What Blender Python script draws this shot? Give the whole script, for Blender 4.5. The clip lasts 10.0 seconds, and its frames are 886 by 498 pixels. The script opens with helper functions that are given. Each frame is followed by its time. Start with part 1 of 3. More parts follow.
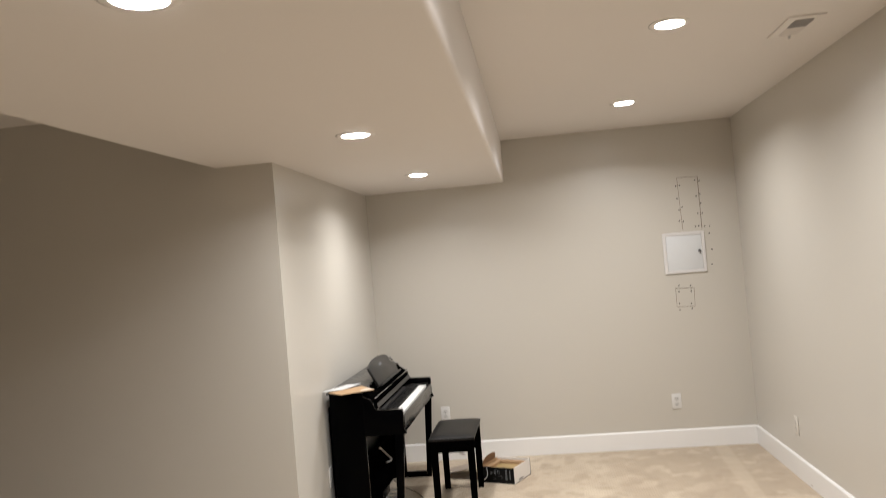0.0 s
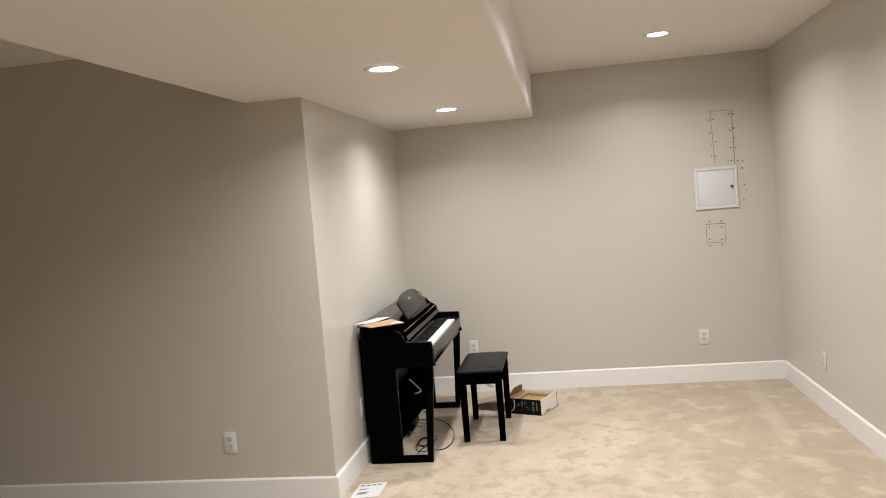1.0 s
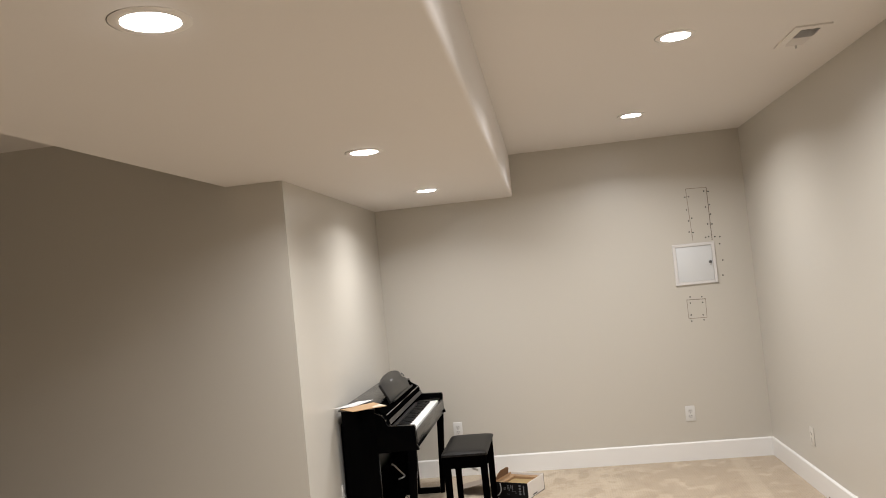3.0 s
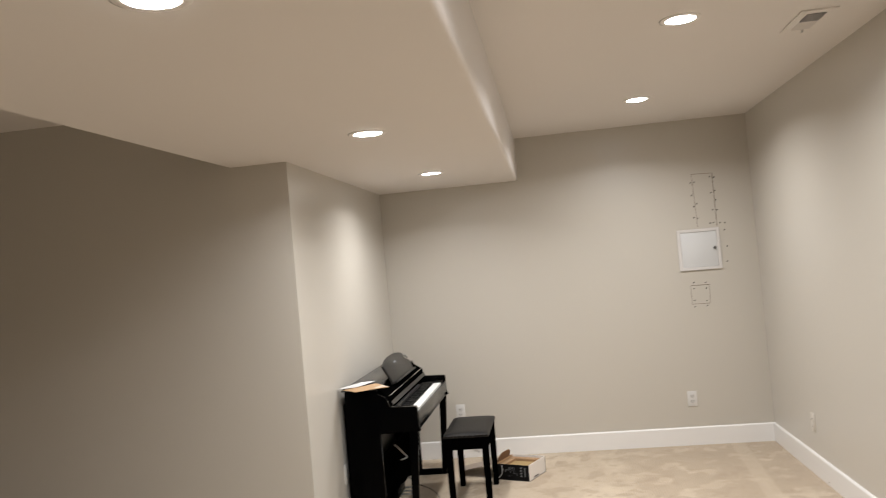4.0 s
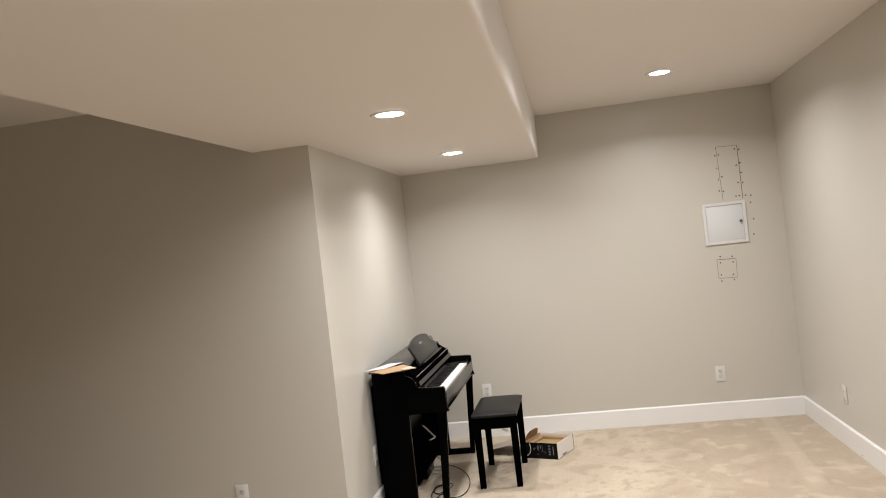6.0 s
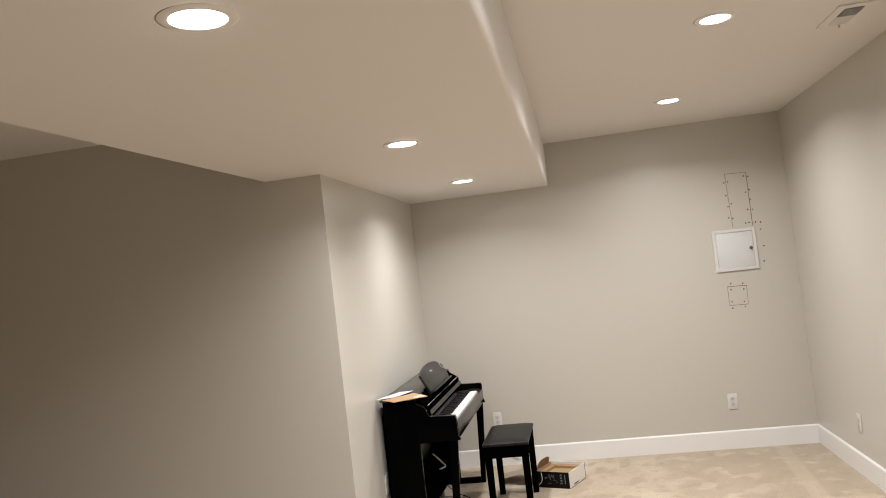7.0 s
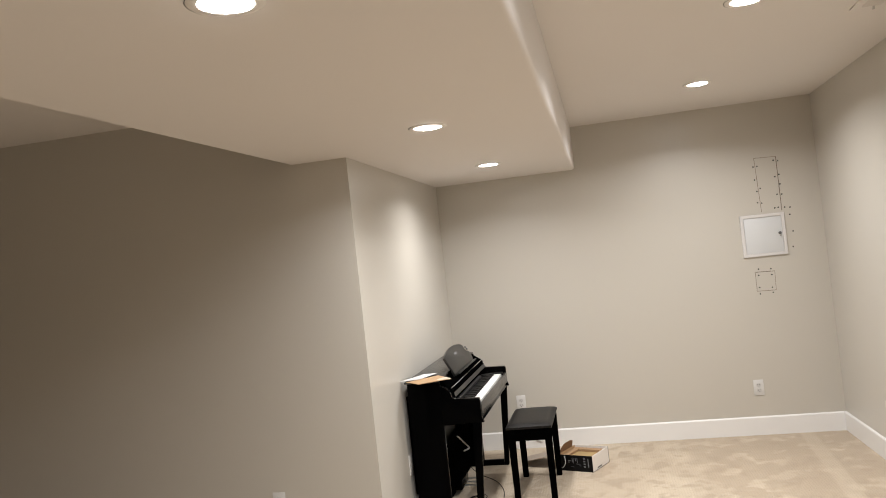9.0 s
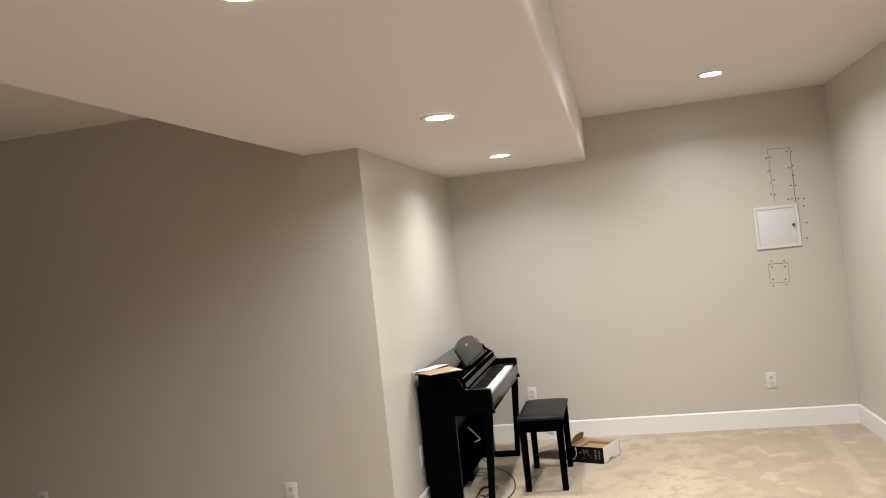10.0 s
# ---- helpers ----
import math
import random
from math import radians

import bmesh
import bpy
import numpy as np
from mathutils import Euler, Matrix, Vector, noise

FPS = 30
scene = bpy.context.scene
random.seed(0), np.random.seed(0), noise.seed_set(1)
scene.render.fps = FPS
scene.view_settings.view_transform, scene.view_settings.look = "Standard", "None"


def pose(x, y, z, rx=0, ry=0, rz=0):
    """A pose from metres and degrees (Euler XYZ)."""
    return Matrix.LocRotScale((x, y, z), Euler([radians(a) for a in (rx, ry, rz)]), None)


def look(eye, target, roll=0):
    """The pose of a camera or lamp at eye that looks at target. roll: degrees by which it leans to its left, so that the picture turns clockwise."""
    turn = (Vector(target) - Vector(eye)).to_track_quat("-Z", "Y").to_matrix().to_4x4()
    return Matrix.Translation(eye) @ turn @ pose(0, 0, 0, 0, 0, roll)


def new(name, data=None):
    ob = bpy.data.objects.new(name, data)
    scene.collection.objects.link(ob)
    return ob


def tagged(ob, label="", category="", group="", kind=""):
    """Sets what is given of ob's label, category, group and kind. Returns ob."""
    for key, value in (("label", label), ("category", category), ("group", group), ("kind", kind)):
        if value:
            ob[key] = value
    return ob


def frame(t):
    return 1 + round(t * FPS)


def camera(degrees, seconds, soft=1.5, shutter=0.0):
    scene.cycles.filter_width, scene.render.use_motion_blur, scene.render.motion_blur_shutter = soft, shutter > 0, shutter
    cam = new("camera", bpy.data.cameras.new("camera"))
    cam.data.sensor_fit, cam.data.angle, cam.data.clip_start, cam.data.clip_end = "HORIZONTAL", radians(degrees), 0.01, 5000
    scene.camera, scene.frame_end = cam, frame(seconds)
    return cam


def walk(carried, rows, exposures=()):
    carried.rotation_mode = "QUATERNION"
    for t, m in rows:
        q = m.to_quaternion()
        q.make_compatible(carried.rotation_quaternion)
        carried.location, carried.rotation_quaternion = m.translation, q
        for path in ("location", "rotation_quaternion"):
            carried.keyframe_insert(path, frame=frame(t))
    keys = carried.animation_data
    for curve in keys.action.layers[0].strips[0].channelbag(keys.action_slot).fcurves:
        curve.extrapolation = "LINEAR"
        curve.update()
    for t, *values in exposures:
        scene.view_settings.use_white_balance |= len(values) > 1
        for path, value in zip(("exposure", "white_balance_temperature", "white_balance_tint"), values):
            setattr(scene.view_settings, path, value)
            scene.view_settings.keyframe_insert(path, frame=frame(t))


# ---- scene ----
cam = camera(59.3, 10.0, soft=0.95, shutter=0.4)
PATH = [
    (0, (-1.538, -6.042, 1.521), (-1.77, -4.056, 1.56), -4.8),
    (0.2, (-1.537, -6.049, 1.516), (-1.782, -4.064, 1.489), -4.8),
    (0.5, (-1.536, -6.052, 1.511), (-1.799, -4.071, 1.429), -4.7),
    (0.8, (-1.538, -6.055, 1.509), (-1.832, -4.079, 1.402), -4.8),
    (1, (-1.54, -6.06, 1.51), (-1.856, -4.089, 1.394), -4.8),
    (1.2, (-1.547, -6.058, 1.51), (-1.873, -4.087, 1.392), -4.9),
    (1.5, (-1.554, -6.055, 1.51), (-1.885, -4.085, 1.4), -5.0),
    (2, (-1.533, -6.055, 1.51), (-1.85, -4.081, 1.439), -5.2),
    (2.5, (-1.543, -6.053, 1.525), (-1.805, -4.07, 1.548), -5.6),
    (2.7, (-1.548, -6.049, 1.526), (-1.804, -4.067, 1.606), -5.8),
    (3.8, (-1.511, -6.047, 1.505), (-1.747, -4.062, 1.563), -5.0),
    (4, (-1.518, -6.059, 1.505), (-1.792, -4.079, 1.548), -5.1),
    (4.5, (-1.554, -6.065, 1.507), (-1.978, -4.11, 1.514), -5.8),
    (4.7, (-1.564, -6.079, 1.506), (-2.018, -4.131, 1.498), -6.0),
    (5, (-1.562, -6.077, 1.505), (-2.001, -4.126, 1.481), -6.1),
    (5.2, (-1.554, -6.058, 1.503), (-1.965, -4.101, 1.476), -6.2),
    (5.5, (-1.544, -6.041, 1.505), (-1.907, -4.075, 1.471), -6.2),
    (5.7, (-1.546, -6.04, 1.506), (-1.88, -4.068, 1.477), -6.3),
    (6.8, (-1.568, -6.056, 1.515), (-1.895, -4.084, 1.583), -6.7),
    (7, (-1.571, -6.059, 1.519), (-1.907, -4.088, 1.586), -6.6),
    (7.5, (-1.568, -6.063, 1.518), (-1.933, -4.097, 1.58), -6.6),
    (8, (-1.565, -6.06, 1.517), (-1.951, -4.098, 1.569), -6.5),
    (8.5, (-1.561, -6.072, 1.517), (-1.964, -4.113, 1.559), -6.4),
    (9, (-1.565, -6.071, 1.518), (-1.97, -4.112, 1.55), -6.2),
    (9.5, (-1.566, -6.05, 1.513), (-1.96, -4.089, 1.538), -6.0),
    (10, (-1.575, -6.066, 1.509), (-2.007, -4.113, 1.525), -6.1),
]
walk(cam, [(t, look(eye, target, roll)) for t, eye, target, roll in PATH],
     [(0, -0.04), (0.5, -0.035), (1.1, -0.01), (1.5, 0.04), (2.0, 0.0), (2.5, -0.06), (4.0, -0.10), (4.5, 0.01), (5.0, 0.12), (5.5, 0.03), (7.0, 0.0), (8.5, 0.02), (10.0, 0.02)])

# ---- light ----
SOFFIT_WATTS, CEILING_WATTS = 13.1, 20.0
LAMP_SPREAD = 152.0
world = bpy.data.worlds.new("world")
scene.world = world
world.use_nodes = True
world.node_tree.nodes["Background"].inputs[0].default_value = (0.02, 0.02, 0.02, 1)
world.node_tree.nodes["Background"].inputs[1].default_value = 0.05
LAMP_COLOUR = (0.985, 0.98, 0.985)

# ---- plan, in metres ----
CEIL, SOFFIT = 2.44, 2.112          # heights over the carpet
PIANO_WALL = -2.826                 # faces the room along +x
FRONT_WALL = -2.2                   # the nearer wall, faces the camera
SOFFIT_L, SOFFIT_R = -3.130, -1.727
WEST, SOUTH = -6.4, -9.0
THICK = 0.12
BASE_H, BASE_T = 0.135, 0.014


# ---- materials ----
def material(name, colour, rough=0.6, metal=0.0, vary=0.06, scale=3.0, fine=0.03, fine_scale=120.0, bump=0.0, bump_scale=200.0, coat=0.0, spec=0.5, rough_vary=0.0, relief=0.001, ior=1.5, sheen=0.0):
    m = bpy.data.materials.new(name)
    m.use_nodes = True
    nt = m.node_tree
    b = nt.nodes["Principled BSDF"]
    b.inputs["Roughness"].default_value = rough
    b.inputs["Metallic"].default_value = metal
    b.inputs["IOR"].default_value = ior
    b.inputs["Sheen Weight"].default_value = sheen
    b.inputs["Sheen Roughness"].default_value = 0.35
    b.inputs["Coat Weight"].default_value = coat
    b.inputs["Coat Roughness"].default_value = 0.04
    b.inputs["Specular IOR Level"].default_value = spec
    co = nt.nodes.new("ShaderNodeTexCoord")
    big = nt.nodes.new("ShaderNodeTexNoise")
    big.inputs["Scale"].default_value = scale
    big.inputs["Detail"].default_value = 4
    small = nt.nodes.new("ShaderNodeTexNoise")
    small.inputs["Scale"].default_value = fine_scale
    small.inputs["Detail"].default_value = 3
    for n in (big, small):
        nt.links.new(co.outputs["Object"], n.inputs["Vector"])
    add = nt.nodes.new("ShaderNodeMath")
    add.operation = "MULTIPLY_ADD"
    add.inputs[1].default_value = 2 * vary
    add.inputs[2].default_value = 1 - vary - fine
    nt.links.new(big.outputs["Fac"], add.inputs[0])
    add2 = nt.nodes.new("ShaderNodeMath")
    add2.operation = "MULTIPLY_ADD"
    add2.inputs[1].default_value = 2 * fine
    nt.links.new(small.outputs["Fac"], add2.inputs[0])
    nt.links.new(add.outputs[0], add2.inputs[2])
    mix = nt.nodes.new("ShaderNodeVectorMath")
    mix.operation = "SCALE"
    mix.inputs[0].default_value = colour
    nt.links.new(add2.outputs[0], mix.inputs["Scale"])
    nt.links.new(mix.outputs[0], b.inputs["Base Color"])
    if rough_vary:
        r = nt.nodes.new("ShaderNodeMath")
        r.operation = "MULTIPLY_ADD"
        r.inputs[1].default_value = rough_vary
        r.inputs[2].default_value = rough - rough_vary / 2
        nt.links.new(big.outputs["Fac"], r.inputs[0])
        nt.links.new(r.outputs[0], b.inputs["Roughness"])
    if bump:
        g = nt.nodes.new("ShaderNodeTexNoise")
        g.inputs["Scale"].default_value = bump_scale
        g.inputs["Detail"].default_value = 2
        nt.links.new(co.outputs["Object"], g.inputs["Vector"])
        bp = nt.nodes.new("ShaderNodeBump")
        bp.inputs["Strength"].default_value = bump
        bp.inputs["Distance"].default_value = relief
        nt.links.new(g.outputs["Fac"], bp.inputs["Height"])
        nt.links.new(bp.outputs[0], b.inputs["Normal"])
    return m


def glow(name, colour, strength):
    m = bpy.data.materials.new(name)
    m.use_nodes = True
    b = m.node_tree.nodes["Principled BSDF"]
    b.inputs["Base Color"].default_value = (0.8, 0.8, 0.8, 1)
    b.inputs["Emission Color"].default_value = (*colour, 1)
    b.inputs["Emission Strength"].default_value = strength
    return m


LANE_X, LANE_BEND, LANE_HALF = -0.344, 0.062, 0.05


def carpet_material():
    m = bpy.data.materials.new("carpet_beige")
    m.use_nodes = True
    nt = m.node_tree
    b = nt.nodes["Principled BSDF"]
    b.inputs["Roughness"].default_value = 0.95
    b.inputs["Specular IOR Level"].default_value = 0.1
    b.inputs["Sheen Weight"].default_value = 0.25
    b.inputs["Sheen Roughness"].default_value = 0.5
    co = nt.nodes.new("ShaderNodeTexCoord")

    def tex(scale, detail, rough, offset, distort=0.0, stretch=(1, 1, 1), turn=0.0):
        mp = nt.nodes.new("ShaderNodeMapping")
        mp.inputs["Location"].default_value = offset
        mp.inputs["Scale"].default_value = stretch
        mp.inputs["Rotation"].default_value = (0, 0, turn)
        nt.links.new(co.outputs["Object"], mp.inputs["Vector"])
        n = nt.nodes.new("ShaderNodeTexNoise")
        n.inputs["Scale"].default_value = scale
        n.inputs["Detail"].default_value = detail
        n.inputs["Roughness"].default_value = rough
        n.inputs["Distortion"].default_value = distort
        nt.links.new(mp.outputs[0], n.inputs["Vector"])
        return n.outputs["Fac"]

    def step(value, lo, hi):
        r = nt.nodes.new("ShaderNodeMapRange")
        r.interpolation_type = "SMOOTHSTEP"
        r.inputs["From Min"].default_value = lo
        r.inputs["From Max"].default_value = hi
        nt.links.new(value, r.inputs["Value"])
        return r.outputs["Result"]

    def blend(fac, a, c):
        x = nt.nodes.new("ShaderNodeMix")
        x.data_type = "RGBA"
        nt.links.new(fac, x.inputs["Factor"])
        for s, v in ((x.inputs["A"], a), (x.inputs["B"], c)):
            if isinstance(v, tuple):
                s.default_value = (*v, 1)
            else:
                nt.links.new(v, s)
        return x.outputs["Result"]

    def part_of(fac, amount):
        k = nt.nodes.new("ShaderNodeMath")
        k.operation = "MULTIPLY"
        k.inputs[1].default_value = amount
        nt.links.new(fac, k.inputs[0])
        return k.outputs[0]

    wave = nt.nodes.new("ShaderNodeTexWave")
    wave.inputs["Scale"].default_value = 19.0
    wave.inputs["Distortion"].default_value = 1.6
    wave.inputs["Detail"].default_value = 2.0
    wave.inputs["Detail Scale"].default_value = 3.0
    nt.links.new(co.outputs["Object"], wave.inputs["Vector"])

    def rib():
        return step(wave.outputs["Fac"], 0.25, 0.95)

    pale, dark = (0.572, 0.481, 0.362), (0.365, 0.280, 0.196)
    # nap brushed both ways in broad swathes, footprints, and the grain of the pile
    swathe = step(tex(1.9, 3, 0.55, (3.1, 0.7, 0), 0.6, (1.0, 0.6, 1), 0.25), 0.45, 0.60)
    sep = nt.nodes.new("ShaderNodeSeparateXYZ")
    nt.links.new(co.outputs["Object"], sep.inputs[0])
    side = nt.nodes.new("ShaderNodeMath")
    side.operation = "MULTIPLY_ADD"
    side.inputs[1].default_value = 2.2
    nt.links.new(tex(1.7, 3, 0.6, (1.3, 4.4, 0), 0.4), side.inputs[0])
    nt.links.new(sep.outputs["X"], side.inputs[2])
    walked = step(side.outputs[0], -0.16, 0.16)
    prints = step(tex(6.4, 3, 0.5, (0.4, 2.2, 0), 0.15, (0.95, 0.8, 1), 0.3), 0.52, 0.63)
    small = step(tex(10.5, 3, 0.5, (5.4, 1.2, 0), 0.1, (0.95, 0.75, 1), -0.5), 0.56, 0.645)
    c = blend(part_of(swathe, 0.33), pale, dark)
    # a print reverses the nap: dark on the pale side, paler on the walked side
    turned = nt.nodes.new("ShaderNodeMath")
    turned.operation = "SUBTRACT"
    nt.links.new(part_of(walked, 0.6), turned.inputs[0])
    nt.links.new(part_of(prints, 0.66), turned.inputs[1])
    nap = nt.nodes.new("ShaderNodeMath")
    nap.operation = "ABSOLUTE"
    nt.links.new(turned.outputs[0], nap.inputs[0])
    c = blend(nap.outputs[0], c, dark)
    c = blend(part_of(small, 0.55), c, dark)
    # uneven pile between the prints, and short trodden streaks across
    mottle = step(tex(13, 5, 0.62, (7.7, 3.1, 0), 0.5, (1.0, 0.8, 1), 0.2), 0.42, 0.68)
    c = blend(part_of(mottle, 0.22), c, dark)
    streak = step(tex(7.5, 4, 0.55, (9.1, 0.3, 0), 0.3, (0.75, 2.0, 1), 0.15), 0.60, 0.70)
    c = blend(part_of(streak, 0.45), c, (0.37, 0.295, 0.215))
    # a pale vacuum lane bending along the right wall
    bend = nt.nodes.new("ShaderNodeMath")
    bend.operation = "MULTIPLY_ADD"
    bend.inputs[1].default_value = LANE_BEND
    bend.inputs[2].default_value = LANE_X
    rel = nt.nodes.new("ShaderNodeMath")
    rel.operation = "ADD"
    rel.inputs[1].default_value = 1.0
    nt.links.new(sep.outputs["Y"], rel.inputs[0])
    nt.links.new(rel.outputs[0], bend.inputs[0])
    off = nt.nodes.new("ShaderNodeMath")
    off.operation = "SUBTRACT"
    nt.links.new(sep.outputs["X"], off.inputs[0])
    nt.links.new(bend.outputs[0], off.inputs[1])
    wide = nt.nodes.new("ShaderNodeMath")
    wide.operation = "ABSOLUTE"
    nt.links.new(off.outputs[0], wide.inputs[0])
    lane = nt.nodes.new("ShaderNodeMath")
    lane.operation = "MULTIPLY"
    nt.links.new(step(wide.outputs[0], LANE_HALF + 0.012, LANE_HALF - 0.012), lane.inputs[0])
    nt.links.new(step(sep.outputs["Y"], -1.75, -1.45), lane.inputs[1])
    c = blend(part_of(lane.outputs[0], 0.42), c, pale)
    clump = step(tex(58, 3, 0.65, (2.0, 1.0, 0)), 0.40, 0.66)
    c = blend(part_of(clump, 0.13), c, dark)
    grain = tex(420, 3, 0.7, (0, 0, 0))
    c = blend(part_of(step(grain, 0.35, 0.75), 0.25), c, (0.36, 0.27, 0.18))
    c = blend(part_of(rib(), 0.07), c, (0.33, 0.25, 0.17))
    nt.links.new(c, b.inputs["Base Color"])
    h = nt.nodes.new("ShaderNodeMath")
    h.operation = "ADD"
    nt.links.new(part_of(wave.outputs["Fac"], 0.35), h.inputs[0])
    nt.links.new(grain, h.inputs[1])
    bp = nt.nodes.new("ShaderNodeBump")
    bp.inputs["Strength"].default_value = 0.6
    bp.inputs["Distance"].default_value = 0.004
    nt.links.new(h.outputs[0], bp.inputs["Height"])
    nt.links.new(bp.outputs[0], b.inputs["Normal"])
    return m


WALL = material("wall_paint_greige", (0.515, 0.482, 0.425), 0.36, spec=0.7, sheen=0.16, vary=0.012, scale=1.3, fine=0.01, bump=0.12, bump_scale=260, relief=0.0006)
CEILING = material("ceiling_paint", (0.74, 0.70, 0.668), 0.8, vary=0.012, scale=1.1, fine=0.01, bump=0.12, bump_scale=220, relief=0.0006)
TRIM = material("white_trim_paint", (0.775, 0.76, 0.74), 0.35, vary=0.02, fine=0.01, bump=0.04, bump_scale=60)
CARPET = carpet_material()
REST = material("rest_gloss", (0.008, 0.008, 0.0082), 0.34, vary=0.2, fine=0.0, scale=6, spec=0.5)
GLOSS = material("piano_gloss", (0.004, 0.004, 0.0042), 0.18, vary=0.2, fine=0.0, scale=6, spec=0.75, rough_vary=0.05)
EBONY = material("black_lacquer", (0.0010, 0.0010, 0.0011), 0.16, vary=0.2, fine=0.0, scale=6, spec=0.02, rough_vary=0.06)
SATIN_BLACK = material("satin_black_wood", (0.001, 0.001, 0.001), 0.8, spec=0.0, vary=0.2, fine=0.1, bump=0.05, bump_scale=90, rough_vary=0.1)
# dark grey that gives the wall's shade behind the piano
REAR_SHADE = material("rear_shade_grey", (0.12, 0.114, 0.108), 0.7, vary=0.1, scale=8, fine=0.06, fine_scale=200)
# base lifted to grey for the wall and carpet mirrored in slip and lid
SLIP = material("polished_slip", (0.030, 0.029, 0.028), 0.26, vary=0.15, fine=0.0, scale=6, spec=0.9)
VINYL = material("black_vinyl", (0.0078, 0.0068, 0.0062), 0.46, spec=0.18, vary=0.15, fine=0.1, bump=0.25, bump_scale=420, relief=0.0008)
IVORY = material("white_key", (0.82, 0.81, 0.78), 0.25, vary=0.01, fine=0.005)
KEY_BLACK = material("black_key", (0.004, 0.004, 0.0045), 0.45, vary=0.1, spec=0.15)
STEEL = material("dull_steel", (0.16, 0.16, 0.16), 0.35, metal=0.8, vary=0.1)
PEDAL = material("worn_chrome", (0.88, 0.88, 0.87), 0.38, metal=1.0, vary=0.05)
CHROME = material("chrome", (0.75, 0.75, 0.74), 0.18, metal=1.0, vary=0.05)
PAPER = material("white_paper", (0.62, 0.615, 0.615), 0.7, vary=0.015, fine=0.01)
CREAM = material("cream_paper", (0.60, 0.50, 0.39), 0.7, vary=0.03, fine=0.01)
KRAFT = material("kraft_card", (0.44, 0.28, 0.15), 0.75, vary=0.07, scale=9, fine=0.05, bump=0.1, bump_scale=180)
KRAFT_DARK = material("brown_card", (0.20, 0.11, 0.055), 0.75, vary=0.08, scale=9, fine=0.05)
# the box lid's card, darkened in its colour for the shade on it
SHADED_CARD = material("shaded_card", (0.33, 0.27, 0.22), 0.75, vary=0.05, scale=9, fine=0.04)
OCHRE = material("ochre_lining", (0.36, 0.25, 0.11), 0.7, vary=0.15, scale=14, fine=0.05)
TRAY = material("moulded_pulp", (0.34, 0.215, 0.115), 0.8, vary=0.12, scale=18, fine=0.08, bump=0.2, bump_scale=120)
BOX_WHITE = material("white_card", (0.74, 0.70, 0.66), 0.6, vary=0.03, fine=0.02)
BOX_BLACK = material("black_print", (0.006, 0.006, 0.0065), 0.5, vary=0.2, scale=20, spec=0.12)
INK = material("grey_ink", (0.06, 0.06, 0.065), 0.6, vary=0.1)
PRINT_GREY = material("pale_print", (0.17, 0.175, 0.185), 0.6, vary=0.1)
RING = material("white_ring_paint", (0.82, 0.79, 0.76), 0.5, vary=0.01, fine=0.005)
PLASTIC = material("white_plastic", (0.63, 0.615, 0.59), 0.3, vary=0.01, fine=0.005)
RECEPT = material("greyer_white_plastic", (0.54, 0.525, 0.50), 0.35, vary=0.02, fine=0.01)
SLOT = material("dark_slot", (0.02, 0.019, 0.018), 0.7, vary=0.05)
ENAMEL_DOOR = material("cool_white_enamel", (0.605, 0.61, 0.61), 0.5, vary=0.015, fine=0.01, bump=0.05, bump_scale=50)
ENAMEL = material("white_enamel", (0.625, 0.602, 0.583), 0.45, vary=0.015, fine=0.01, bump=0.05, bump_scale=50)
JOINT = material("bare_joint", (0.20, 0.165, 0.13), 0.9, vary=0.35, scale=12, fine=0.1)
JOINT_MID = material("half_filled_joint", (0.27, 0.23, 0.185), 0.9, vary=0.3, scale=13, fine=0.1)
JOINT_PALE = material("filled_joint", (0.33, 0.29, 0.24), 0.9, vary=0.25, scale=14, fine=0.1)
SCREW = material("screw_head", (0.03, 0.028, 0.026), 0.5, metal=0.3, vary=0.2)
RUBBER = material("black_rubber", (0.004, 0.004, 0.004), 0.55, vary=0.1, spec=0.2)
PALE_CABLE = material("pale_cable", (0.40, 0.40, 0.40), 0.4, vary=0.05)
ALMOND = material("almond_plastic", (0.62, 0.585, 0.525), 0.3, vary=0.01, fine=0.005)
DUCT_SHADE = material("duct_shade_grey", (0.56, 0.545, 0.54), 0.5, vary=0.1)
LENS = glow("lit_lens", LAMP_COLOUR, 75.0)


# ---- building helpers ----
def box(bm, x0, x1, y0, y1, z0, z1, bevel=0.0, seg=2):
    made = bmesh.ops.create_cube(bm, size=1.0)
    vs = made["verts"]
    for v in vs:
        v.co = Vector((x0 + (v.co.x + 0.5) * (x1 - x0), y0 + (v.co.y + 0.5) * (y1 - y0), z0 + (v.co.z + 0.5) * (z1 - z0)))
    if bevel:
        es = {e for v in vs for e in v.link_edges}
        bmesh.ops.bevel(bm, geom=list(es), offset=bevel, segments=seg, profile=0.5, affect="EDGES")
    return bm


def slab(*size, bevel=0.0, seg=2):
    return box(bmesh.new(), *size, bevel=bevel, seg=seg)


def extrude(outline, place, bevel=0.0, seg=2):
    """A prism from a 2D outline: place(u, v, w) gives the point, w is 0 or 1 along its thickness."""
    bm = bmesh.new()
    a = [bm.verts.new(place(u, v, 0)) for u, v in outline]
    c = [bm.verts.new(place(u, v, 1)) for u, v in outline]
    n = len(outline)
    bm.faces.new(a[::-1])
    bm.faces.new(c)
    for i in range(n):
        bm.faces.new((a[i], a[(i + 1) % n], c[(i + 1) % n], c[i]))
    bmesh.ops.recalc_face_normals(bm, faces=bm.faces)
    if bevel:
        bmesh.ops.bevel(bm, geom=list(bm.edges), offset=bevel, segments=seg, profile=0.5, affect="EDGES", clamp_overlap=True)
    return bm


